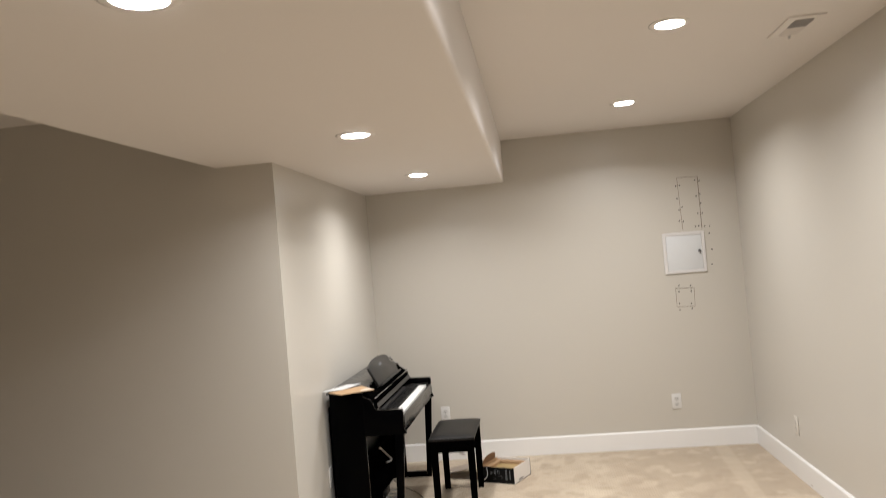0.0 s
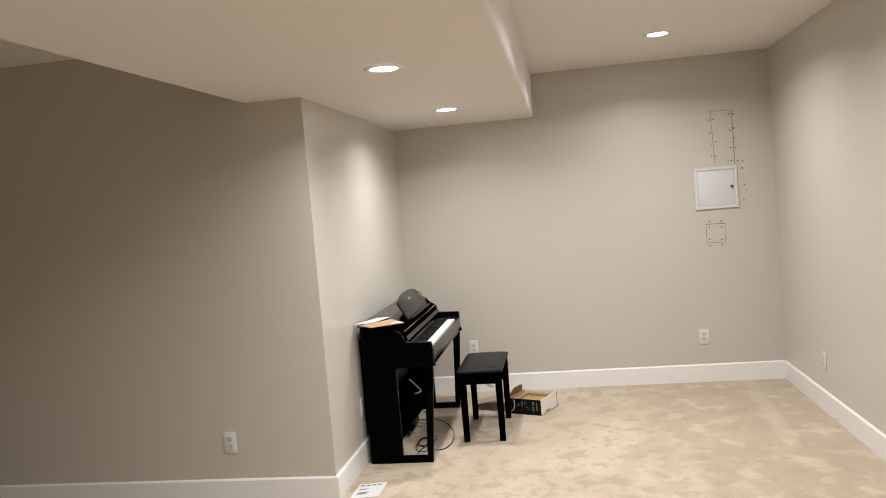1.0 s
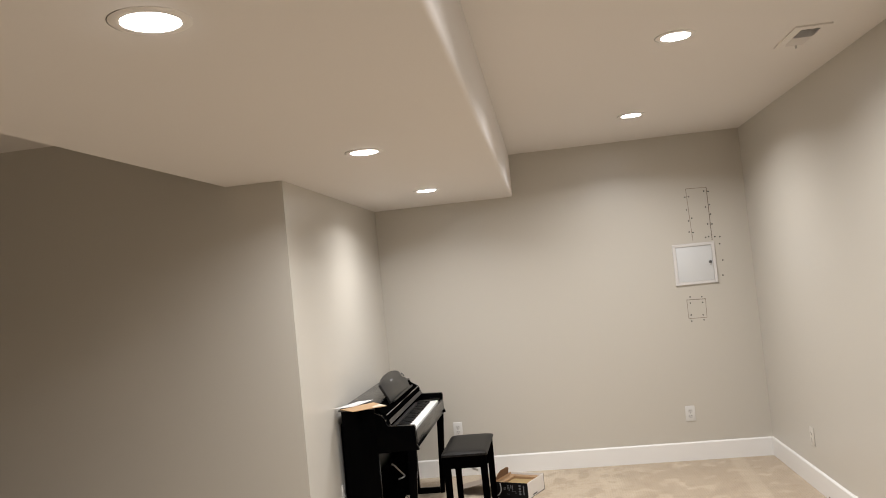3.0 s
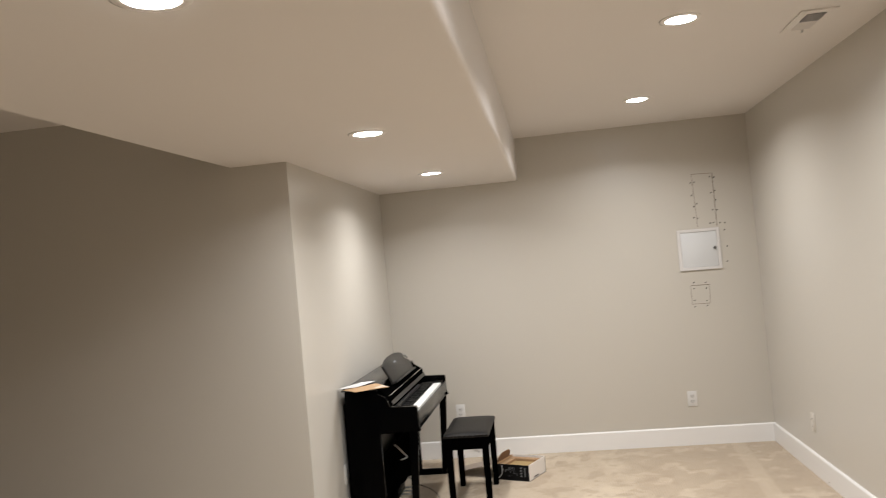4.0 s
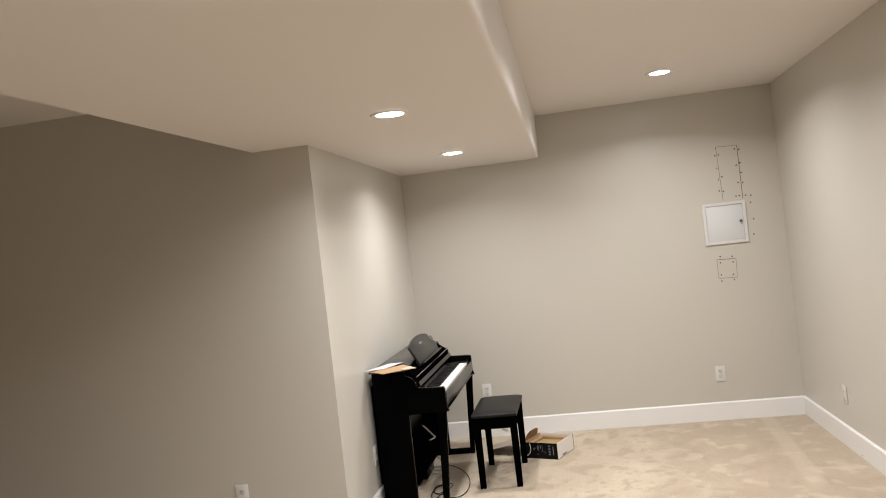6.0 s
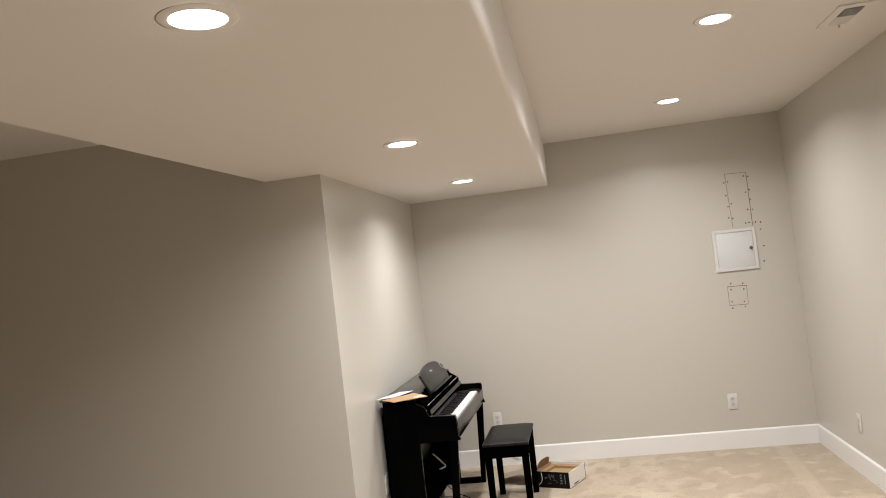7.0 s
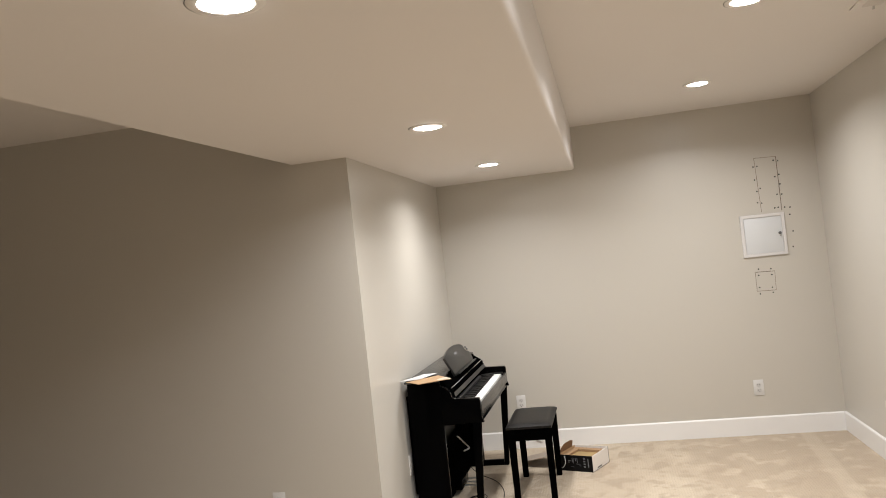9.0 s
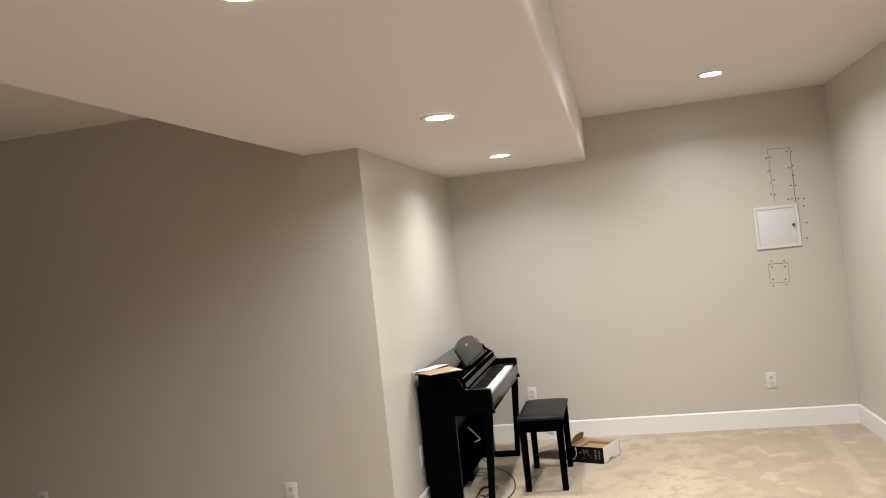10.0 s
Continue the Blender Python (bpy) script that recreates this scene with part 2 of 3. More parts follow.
def lathe(profile, cx=0.0, cy=0.0, steps=48):
    bm = bmesh.new()
    rings = []
    for r, z in profile:
        rings.append([bm.verts.new((cx + r * math.cos(2 * math.pi * k / steps), cy + r * math.sin(2 * math.pi * k / steps), z)) for k in range(steps)])
    for a, c in zip(rings, rings[1:]):
        for k in range(steps):
            bm.faces.new((a[k], a[(k + 1) % steps], c[(k + 1) % steps], c[k]))
    bmesh.ops.recalc_face_normals(bm, faces=bm.faces)
    return bm


def disc(r, z, up=False, steps=48):
    bm = bmesh.new()
    vs = [bm.verts.new((r * math.cos(2 * math.pi * k / steps), r * math.sin(2 * math.pi * k / steps), z)) for k in range(steps)]
    bm.faces.new(vs if up else vs[::-1])
    return bm


def mesh_of(name, bm, mat, smooth=False):
    me = bpy.data.meshes.new(name)
    bm.to_mesh(me)
    bm.free()
    me.materials.append(mat)
    if smooth:
        for p in me.polygons:
            p.use_smooth = True
        me.set_sharp_from_angle(angle=radians(40))
    return me


def part(name, bm, mat, parent, label="", smooth=True):
    ob = new(name, mesh_of(name, bm, mat, smooth))
    ob.parent = parent
    if label:
        ob["label"] = label
    return ob


def thing(name, m, label, category, group="", kind=""):
    ob = new(name)
    ob.empty_display_size = 0.1
    ob.matrix_world = m
    return tagged(ob, label, category, group, kind)


def setting(name, bm, mat, label, category, smooth=False):
    return tagged(new(name, mesh_of(name, bm, mat, smooth)), label, category, kind="structure")


def tube(name, points, radius, mat, parent, label=""):
    cu = bpy.data.curves.new(name, "CURVE")
    cu.dimensions = "3D"
    cu.bevel_depth = radius
    cu.bevel_resolution = 2
    cu.resolution_u = 8
    sp = cu.splines.new("NURBS")
    sp.points.add(len(points) - 1)
    for p, c in zip(sp.points, points):
        p.co = (*c, 1)
    sp.use_endpoint_u = True
    sp.order_u = 4
    tmp = bpy.data.objects.new(name, cu)
    scene.collection.objects.link(tmp)
    bpy.context.view_layer.update()
    me = bpy.data.meshes.new_from_object(tmp.evaluated_get(bpy.context.evaluated_depsgraph_get()))
    bpy.data.objects.remove(tmp)
    me.name = name
    me.materials.clear()
    me.materials.append(mat)
    for p in me.polygons:
        p.use_smooth = True
    ob = new(name, me)
    if parent:
        ob.parent = parent
    if label:
        ob["label"] = label
    return ob


# ---- the room ----
setting("floor", slab(WEST - THICK, THICK, SOUTH - THICK, THICK, -0.12, 0.0), CARPET, "beige cut-pile carpet with footprints and brushed nap", "carpet")
setting("ceiling", slab(WEST - THICK, THICK, SOUTH - THICK, THICK, CEIL, CEIL + 0.12), CEILING, "smooth off-white painted drywall ceiling", "ceiling")
setting("wall_north", slab(PIANO_WALL - THICK, 0, 0, THICK, 0, CEIL), WALL, "greige painted drywall end wall of the alcove", "wall")
setting("wall_east", slab(0, THICK, SOUTH, THICK, 0, CEIL), WALL, "long greige painted drywall side wall", "wall")
setting("wall_alcove", slab(PIANO_WALL - THICK, PIANO_WALL, FRONT_WALL + THICK, 0, 0, CEIL), WALL, "greige painted wall behind the piano", "wall")
setting("wall_west_front", slab(WEST, PIANO_WALL, FRONT_WALL, FRONT_WALL + THICK, 0, CEIL), WALL, "greige painted wall in half shade beside the alcove", "wall")
setting("wall_west", slab(WEST - THICK, WEST, SOUTH, FRONT_WALL + THICK, 0, CEIL), WALL, "greige painted drywall wall", "wall")
setting("wall_south", slab(WEST - THICK, THICK, SOUTH - THICK, SOUTH, 0, CEIL), WALL, "greige painted drywall wall", "wall")


def soffit_bm():
    # one L-shaped drop: narrower between the alcove's walls, wider in front of them
    out = [(PIANO_WALL, 0.0), (PIANO_WALL, FRONT_WALL), (SOFFIT_L, FRONT_WALL), (SOFFIT_L - 0.022 * (FRONT_WALL - SOUTH), SOUTH), (SOFFIT_R, SOUTH), (SOFFIT_R, 0.0)]
    bm = extrude(out, lambda u, v, w: Vector((u, v, SOFFIT + w * (CEIL - SOFFIT))))
    low = [e for e in bm.edges if all(abs(v.co.z - SOFFIT) < 1e-6 and abs(v.co.x - SOFFIT_R) < 1e-6 for v in e.verts)]
    bmesh.ops.bevel(bm, geom=low, offset=0.020, segments=5, profile=0.5, affect="EDGES")
    return bm


setting("ceiling_soffit", soffit_bm(), CEILING, "dropped drywall soffit painted like the ceiling", "soffit", smooth=True)


def baseboard(name, length, m):
    prof = [(0, 0), (BASE_T, 0), (BASE_T, BASE_H - 0.009), (BASE_T - 0.002, BASE_H - 0.0055), (BASE_T - 0.008, BASE_H), (0, BASE_H)]
    bm = extrude(prof, lambda u, v, w: Vector((w * length, -u, v)))
    ob = setting(name, bm, TRIM, "white painted baseboard with an eased top edge", "baseboard")
    ob.matrix_world = m


# each runs along its own +x, with the room on its -y side
baseboard("baseboard_north", -PIANO_WALL - 2 * BASE_T, pose(PIANO_WALL + BASE_T, 0, 0))
baseboard("baseboard_east", -SOUTH, pose(0, 0, 0, 0, 0, -90))
baseboard("baseboard_alcove", -FRONT_WALL + BASE_T, pose(PIANO_WALL, FRONT_WALL - BASE_T, 0, 0, 0, 90))
baseboard("baseboard_west_front", PIANO_WALL - WEST, pose(WEST, FRONT_WALL, 0))
baseboard("baseboard_west", FRONT_WALL - SOUTH - BASE_T, pose(WEST, SOUTH, 0, 0, 0, 90))
baseboard("baseboard_south", -WEST - 2 * BASE_T, pose(-BASE_T, SOUTH, 0, 0, 0, 180))


# ---- recessed downlights; the last of each row is added, out of view ----
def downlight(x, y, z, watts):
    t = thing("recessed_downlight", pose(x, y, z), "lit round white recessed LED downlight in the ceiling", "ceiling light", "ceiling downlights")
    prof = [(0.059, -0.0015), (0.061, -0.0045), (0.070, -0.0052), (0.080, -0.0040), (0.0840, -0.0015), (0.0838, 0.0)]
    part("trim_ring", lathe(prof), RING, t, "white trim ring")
    # dark ring whose colour gives the shadow line beside the trim
    part("shadow_gap", lathe([(0.080, -0.0012), (0.0845, -0.0012), (0.0848, -0.0004)], -0.0016, 0.0012), SLOT, t, "thin dark ring for the shadow gap along one side of the trim")
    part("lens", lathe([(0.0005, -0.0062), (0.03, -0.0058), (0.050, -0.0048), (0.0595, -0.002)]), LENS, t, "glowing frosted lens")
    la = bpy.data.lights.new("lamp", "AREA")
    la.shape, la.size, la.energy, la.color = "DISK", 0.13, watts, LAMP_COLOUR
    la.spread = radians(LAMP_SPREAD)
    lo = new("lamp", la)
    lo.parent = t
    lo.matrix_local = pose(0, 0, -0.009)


# -6.7 is an added, unseen lamp that brightens the shaded wall by bounce
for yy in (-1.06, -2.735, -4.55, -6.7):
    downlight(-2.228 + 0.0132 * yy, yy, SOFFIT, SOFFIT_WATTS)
# -6.1 is likewise added out of view, to lift the bounce light
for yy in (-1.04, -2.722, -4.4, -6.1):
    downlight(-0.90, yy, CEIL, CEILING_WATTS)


# ---- ceiling register ----
def register():
    t = thing("ceiling_vent", pose(-0.312, -2.46, CEIL), "white metal ceiling register with two banks of slats", "vent")
    w, l = 0.076, 0.160      # half sizes of the flange
    iw, il = 0.040, 0.115    # half sizes of the opening
    bm = bmesh.new()
    for x0, x1, y0, y1 in ((-w, -iw, -l, l), (iw, w, -l, l), (-iw, iw, -l, -il), (-iw, iw, il, l)):
        box(bm, x0, x1, y0, y1, -0.007, -0.0005)
    part("flange", bm, CEILING, t, smooth=False)
    # flat plate; the opening's shade is in its grey
    part("throat", slab(-iw, iw, -il, il, -0.0015, -0.0005), DUCT_SHADE, t, "flat grey plate coloured for the shaded opening", smooth=False)
    for k in range(14):
        y = -il + 0.008 + k * (2 * il - 0.016) / 13
        lean = 42 if y < 0 else -42
        # the near bank is greyed for the shade seen between its slats
        s = part("slat", slab(-iw, iw, -0.0075, 0.0075, -0.0006, 0.0006), CEILING if y > 0 else DUCT_SHADE, t, smooth=False)
        s.matrix_local = pose(0, y, -0.0075, lean)
    part("damper_lever", slab(0.012, 0.017, 0.128, 0.146, -0.022, -0.006, bevel=0.001), DUCT_SHADE, t, "small grey lever")


register()


# ---- wall outlets ----
def outlet(name, m, label, PLASTIC=PLASTIC):
    """Stands on a wall: local x along the wall, z up, and -y into the room."""
    t = thing(name, m, label, "outlet", "wall outlets")
    part("plate", slab(-0.035, 0.035, -0.006, -0.0005, -0.057, 0.057, bevel=0.0025), PLASTIC, t)
    for s in (-1, 1):
        out = [(0.017 * math.cos(a) * 1.0, max(-0.0125, min(0.0125, 0.017 * math.sin(a)))) for a in (2 * math.pi * k / 24 for k in range(24))]
        r = part("receptacle", extrude(out, lambda u, v, w: Vector((u, -0.0055 - 0.0025 * w, v + s * 0.0195))), RECEPT if PLASTIC is not ALMOND else ALMOND, t, smooth=False)
        for sx, hh in ((-0.0065, 0.0042), (0.0065, 0.0034)):
            part("slot", slab(sx - 0.0011, sx + 0.0011, -0.0086, -0.0079, s * 0.0195 + 0.003 - hh, s * 0.0195 + 0.003 + hh), SLOT, r, smooth=False)
        part("ground_hole", slab(-0.0022, 0.0022, -0.0086, -0.0079, s * 0.0195 - 0.0095, s * 0.0195 - 0.0055), SLOT, r, smooth=False)
    sc = part("screw", lathe([(0.0003, -0.0012), (0.0026, -0.001), (0.003, 0.0)], steps=12), CHROME, t)
    sc.matrix_local = pose(0, -0.006, 0, -90)


outlet("wall_outlet", pose(-0.574, 0, 0.346), "white duplex outlet on the end wall near the corner")
outlet("wall_outlet", pose(-2.331, 0, 0.355), "white duplex outlet on the wall past the bench")
outlet("wall_outlet", pose(0, -0.92, 0.328, 0, 0, -90), "pale almond duplex outlet on the long side wall", ALMOND)
outlet("wall_outlet", pose(-3.395, FRONT_WALL, 0.334), "white duplex outlet on the shaded wall")
outlet("wall_outlet", pose(-4.935, FRONT_WALL, 0.345), "white duplex outlet far along the shaded wall")
outlet("wall_outlet", pose(PIANO_WALL, -1.60, 0.340, 0, 0, 90), "white duplex outlet behind the piano")


# ---- access panel and drywall patches ----
def access_panel():
    t = thing("access_panel", pose(-0.4205, 0, 1.457), "closed square white metal access panel with key lock", "access panel")
    w, o = 0.154, 0.131
    bm = bmesh.new()
    for x0, x1, z0, z1 in ((-w, -o, -w, w), (o, w, -w, w), (-o, o, -w, -o), (-o, o, o, w)):
        box(bm, x0, x1, -0.013, -0.0005, z0, z1, bevel=0.0015, seg=1)
    part("frame", bm, ENAMEL, t, smooth=False)
    part("recess", slab(-o, o, -0.003, -0.0005, -o, o), DUCT_SHADE, t, "grey gap round the door", smooth=False)
    d = part("door", slab(-o + 0.002, o - 0.001, -0.008, -0.003, -o + 0.001, o - 0.002, bevel=0.0015), ENAMEL_DOOR, t)
    lk = part("lock", lathe([(0.0003, -0.010), (0.008, -0.0095), (0.0115, -0.005), (0.0115, 0.0)], steps=20), STEEL, d, "round steel lock")
    lk.matrix_local = pose(0.113, -0.008, 0.004, -90)
    k = part("key", slab(-0.0025, 0.0025, -0.020, -0.006, -0.010, 0.0, bevel=0.0008), CHROME, lk, "small dark key")
    k.matrix_local = pose(0.006, 0.012, 0.0, 90, 25, 0)


def strip(bm, x0, z0, x1, z1, wide):
    d = Vector((x1 - x0, 0, z1 - z0))
    n = Vector((d.z, 0, -d.x)).normalized() * wide / 2
    a, c = Vector((x0, 0, z0)), Vector((x1, 0, z1))
    lo = [a - n, c - n, c + n, a + n]
    f = [bm.verts.new(p + Vector((0, -0.0012, 0))) for p in lo]
    g = [bm.verts.new(p + Vector((0, 0.001, 0))) for p in lo]
    bm.faces.new(f)
    for i in range(4):
        bm.faces.new((f[i], g[i], g[(i + 1) % 4], f[(i + 1) % 4]))
    bmesh.ops.recalc_face_normals(bm, faces=bm.faces)


def patch(m, label, joints, screws):
    t = thing("drywall_patch", m, label, "drywall patch", "drywall patches")
    for x0, z0, x1, z1, wide, mat in joints:
        bm = bmesh.new()
        strip(bm, x0, z0, x1, z1, wide)
        part("joint", bm, mat, t, smooth=False)
    head = mesh_of("screw_head", lathe([(0.0003, -0.0022), (0.0040, -0.002), (0.0053, -0.0005), (0.0055, 0.0)], steps=12), SCREW, True)
    for x, z in screws:
        s = new("screw_head", head)
        s.parent = t
        s.matrix_local = pose(x, 0, z, -90)


access_panel()
patch(pose(-0.35, 0, 1.82), "tall unfinished drywall patch with joint lines and screws",
      [(-0.066, -0.195, -0.078, 0.205, 0.004, JOINT_MID), (0.074, -0.198, 0.073, 0.200, 0.005, JOINT), (-0.078, 0.205, 0.073, 0.200, 0.005, JOINT_PALE)],
      [(-0.090, 0.142), (-0.062, 0.144), (0.053, 0.174), (0.084, 0.167), (-0.088, 0.046), (-0.056, -0.020), (-0.081, -0.039), (-0.086, -0.122), (-0.058, -0.129),
       (0.053, 0.053), (0.082, 0.067), (0.082, -0.004), (0.054, -0.076), (0.086, -0.079), (0.028, -0.174), (0.052, -0.172), (0.096, -0.176), (0.132, -0.180), (0.125, -0.233), (0.134, -0.356), (0.123, -0.468)])
patch(pose(-0.441, 0, 1.119), "small square unfinished drywall patch with screws",
      [(-0.067, 0.072, 0.069, 0.069, 0.005, JOINT), (-0.067, -0.068, 0.065, -0.070, 0.0045, JOINT_MID), (-0.067, 0.072, -0.067, -0.068, 0.0035, JOINT_MID), (0.069, 0.069, 0.065, -0.070, 0.0035, JOINT_MID)],
      [(-0.041, 0.093), (0.044, 0.087), (-0.044, 0.047), (0.046, 0.044), (-0.047, -0.042), (0.040, -0.049), (-0.048, -0.089), (0.042, -0.087)])


# ---- digital piano ----
def piano():
    """Back to the alcove wall, keys towards +x. Local y runs along the keyboard, bass at -y."""
    Y0, Y1 = -1.645, -0.42
    yc = (Y0 + Y1) / 2
    t = thing("digital_piano", pose(0, yc, 0), "glossy black upright digital piano against the alcove wall", "piano")
    L = (Y1 - Y0) / 2
    bk, fr = -2.785, -2.59          # back and front of the upright case
    lip, toe = -2.362, -2.41       # front of the key bed and of the front legs
    T = 0.034
    arm = [(fr - 0.005, 0.572), (lip + 0.012, 0.572), (lip, 0.605), (lip, 0.700), (lip - 0.006, 0.712), (-2.505, 0.716), (-2.522, 0.724), (-2.536, 0.762), (-2.550, 0.778), (fr - 0.005, 0.800)]
    for side, y0, y1 in ((-1, -L, -L + T), (1, L - T, L)):
        part("side_panel", slab(bk, fr, y0, y1, 0.0, 0.822, bevel=0.003), EBONY, t)
        part("cheek", extrude(arm, lambda u, v, w: Vector((u, y0 + 0.002 + w * (y1 - y0 - 0.004), v)), bevel=0.0025), EBONY, t)
        edge = [(lip, 0.7005), (lip - 0.006, 0.7125), (-2.505, 0.7165), (-2.522, 0.7245), (-2.536, 0.7625), (-2.550, 0.7785), (fr - 0.004, 0.8005)]
        edge += [(u + 0.001, v + 0.0022) for u, v in reversed(edge)]
        part("edge_band", extrude(edge, lambda u, v, w: Vector((u, y0 + 0.003 + w * (y1 - y0 - 0.006), v))), GLOSS, t, "shiny upper edge", smooth=False)
        leg = [(lip - 0.056, 0.572), (lip - 0.006, 0.572), (toe, 0.0), (toe - 0.034, 0.0)]
        part("front_leg", extrude(leg, lambda u, v, w: Vector((u, y0 + 0.001 + w * (y1 - y0 - 0.002), v)), bevel=0.002), EBONY, t)
        part("toe_rail", slab(fr, toe - 0.036, y0 + 0.003, y1 - 0.003, 0.0, 0.040, bevel=0.002), EBONY, t)
    part("lid", slab(bk - 0.016, -2.594, -L - 0.002, L + 0.002, 0.822, 0.834, bevel=0.003), SLIP, t, "polished lid")
    part("back_panel", slab(-2.692, -2.676, -L + T, L - T, 0.022, 0.345), SATIN_BLACK, t, smooth=False)
    # board added in place of the shaded wall seen through the open back
    part("rear_shade_board", slab(-2.783, -2.771, -L + T, L - T, 0.080, 0.821), REAR_SHADE, t, "added dark grey board for the shaded wall behind the case", smooth=False)
    part("rear_frame", slab(-2.822, -2.786, -0.520, L - 0.06, 0.150, 0.735, bevel=0.003), SATIN_BLACK, t, "black rear frame close to the wall")
    part("key_bed", slab(-2.60, lip + 0.001, -L + T, L - T, 0.575, 0.640, bevel=0.003), EBONY, t)
    part("key_slip", slab(lip - 0.012, lip + 0.0035, -L + T + 0.002, L - T - 0.002, 0.600, 0.672, bevel=0.003), SLIP, t, "polished black key slip, its base greyed for reflections")
    # sloping panel behind the keys, and the folded fallboard on it
    slope = [(-2.610, 0.8215), (-2.594, 0.8200), (-2.550, 0.790), (-2.540, 0.784), (-2.530, 0.700), (-2.560, 0.700), (-2.610, 0.78)]
    part("control_panel", extrude(slope, lambda u, v, w: Vector((u, (-L + T) + w * 2 * (L - T), v)), bevel=0.0015), SATIN_BLACK, t)
    fb = [(-2.540, 0.782), (-2.532, 0.784), (-2.526, 0.778), (-2.519, 0.757), (-2.526, 0.755), (-2.526, 0.750), (-2.516, 0.748), (-2.509, 0.722), (-2.514, 0.714), (-2.532, 0.714)]
    part("fallboard", extrude(fb, lambda u, v, w: Vector((u, (-L + T + 0.002) + w * 2 * (L - T - 0.002), v)), bevel=0.001), SATIN_BLACK, t, "black folded fallboard")
    band = [(-2.5158, 0.7475), (-2.5088, 0.7235), (-2.5072, 0.7240), (-2.5142, 0.7480)]
    part("fallboard_band", extrude(band, lambda u, v, w: Vector((u, (-L + T + 0.006) + w * 2 * (L - T - 0.006), v))), REST, t, "polished grey-black band", smooth=False)
    # chrome strips stand in for the glints on the fallboard's bevelled edges
    lower_glint = part("glint_strip", slab(-0.0012, 0.0012, -L + T + 0.004, L - T - 0.004, -0.001, 0.001), CHROME, t, "thin chrome strip for the glint on the fallboard edge", smooth=False)
    lower_glint.matrix_local = pose(-2.5085, 0, 0.7235)
    upper_glint = part("glint_strip", slab(-0.002, 0.002, -L + T + 0.004, L - T - 0.004, -0.0015, 0.0015), CHROME, t, "thin chrome strip for the glint on the fallboard edge", smooth=False)
    upper_glint.matrix_local = pose(-2.5245, 0, 0.780)
    part("button_panel", slab(-2.512, -2.492, -0.50, 0.27, 0.690, 0.708, bevel=0.003), REST, t, "dark button strip")
    # keys
    K0, K1 = -L + T + 0.035, L - T - 0.130
    part("key_block", slab(-2.51, lip - 0.014, -L + T, K0 - 0.001, 0.640, 0.688, bevel=0.003), EBONY, t)
    part("key_block", slab(-2.51, lip - 0.014, K1 + 0.001, L - T, 0.640, 0.688, bevel=0.003), EBONY, t)
    step = (K1 - K0) / 52
    white = mesh_of("white_key", slab(-2.515, lip - 0.015, -step / 2 + 0.0005, step / 2 - 0.0005, 0.642, 0.682, bevel=0.001, seg=1), IVORY)
    out = [(-2.513, 0.680), (-2.424, 0.680), (-2.431, 0.6945), (-2.513, 0.6955)]
    black = mesh_of("black_key", extrude(out, lambda u, v, w: Vector((u, (w - 0.5) * 0.0125, v))), KEY_BLACK)
    for k in range(52):
        o = new("white_key", white)
        o.parent = t
        o.location = (0, K0 + (k + 0.5) * step, 0)
        if k % 7 in (0, 2, 3, 5, 6) and k < 51:
            q = new("black_key", black)
            q.parent = t
            q.location = (0, K0 + (k + 1) * step, 0)
    # music rest, leaning back on the lid
    W = 0.68
    rest = [(0, 0), (0, 0.128), (0.06, 0.143), (0.14, 0.156), (0.24, 0.165), (0.36, 0.167), (0.48, 0.160), (0.56, 0.149), (0.622, 0.134), (0.618, 0.100), (0.640, 0.084), (0.662, 0.080), (0.696, 0.074), (0.702, 0.060), (0.690, 0.030), (0.668, 0.0)]
    r = part("music_rest", extrude(rest, lambda u, v, w: Vector((-0.016 * w, u, v)), bevel=0.0015), REST, t, "black arched music rest")
    r.matrix_local = pose(-2.548, -1.34 - yc, 0.806, 0, -27.5, 0)
    part("emblem", slab(0.0, 0.0006, 0.27, 0.35, 0.108, 0.120), PRINT_GREY, r, "small dull grey emblem", smooth=False)
    part("rest_ledge", slab(-0.004, 0.022, 0.02, W - 0.02, -0.004, 0.006, bevel=0.002), REST, r)
    for u in (0.12, 0.34, 0.56):
        part("rest_hinge", slab(-0.014, 0.004, u - 0.02, u + 0.02, -0.022, 0.001, bevel=0.002), SATIN_BLACK, r)
    for u, v in ((0.640, 0.108), (0.652, 0.092)):
        clip = part("page_clip", lathe([(0.0003, -0.010), (0.006, -0.009), (0.0075, -0.004), (0.0075, 0.0)], steps=14), STEEL, r, "small dull metal page clip")
        clip.matrix_local = pose(0.0005, u, v, 0, -90, 0)
    part("rest_prop", slab(-0.075, -0.008, -0.014, -0.002, 0.040, 0.048, bevel=0.001), SATIN_BLACK, r)
    # pedals
    part("pedal_box", slab(-2.676, -2.625, -0.115, 0.115, 0.040, 0.100, bevel=0.006), EBONY, t)
    for yy in (-0.075, 0.0, 0.075):
        pd = [(-2.615, -0.011), (-2.57, -0.010), (-2.54, -0.017), (-2.53, -0.012), (-2.527, 0.0), (-2.53, 0.012), (-2.54, 0.017), (-2.57, 0.010), (-2.615, 0.011)]
        part("pedal", extrude(pd, lambda u, v, w: Vector((u, v + yy, 0.055 + 0.009 * w)), bevel=0.002), PEDAL, t, "chrome pedal")
    part("speaker_box", slab(-2.676, -2.52, -0.30, 0.30, 0.50, 0.576, bevel=0.006), SATIN_BLACK, t)
    return t


piano()

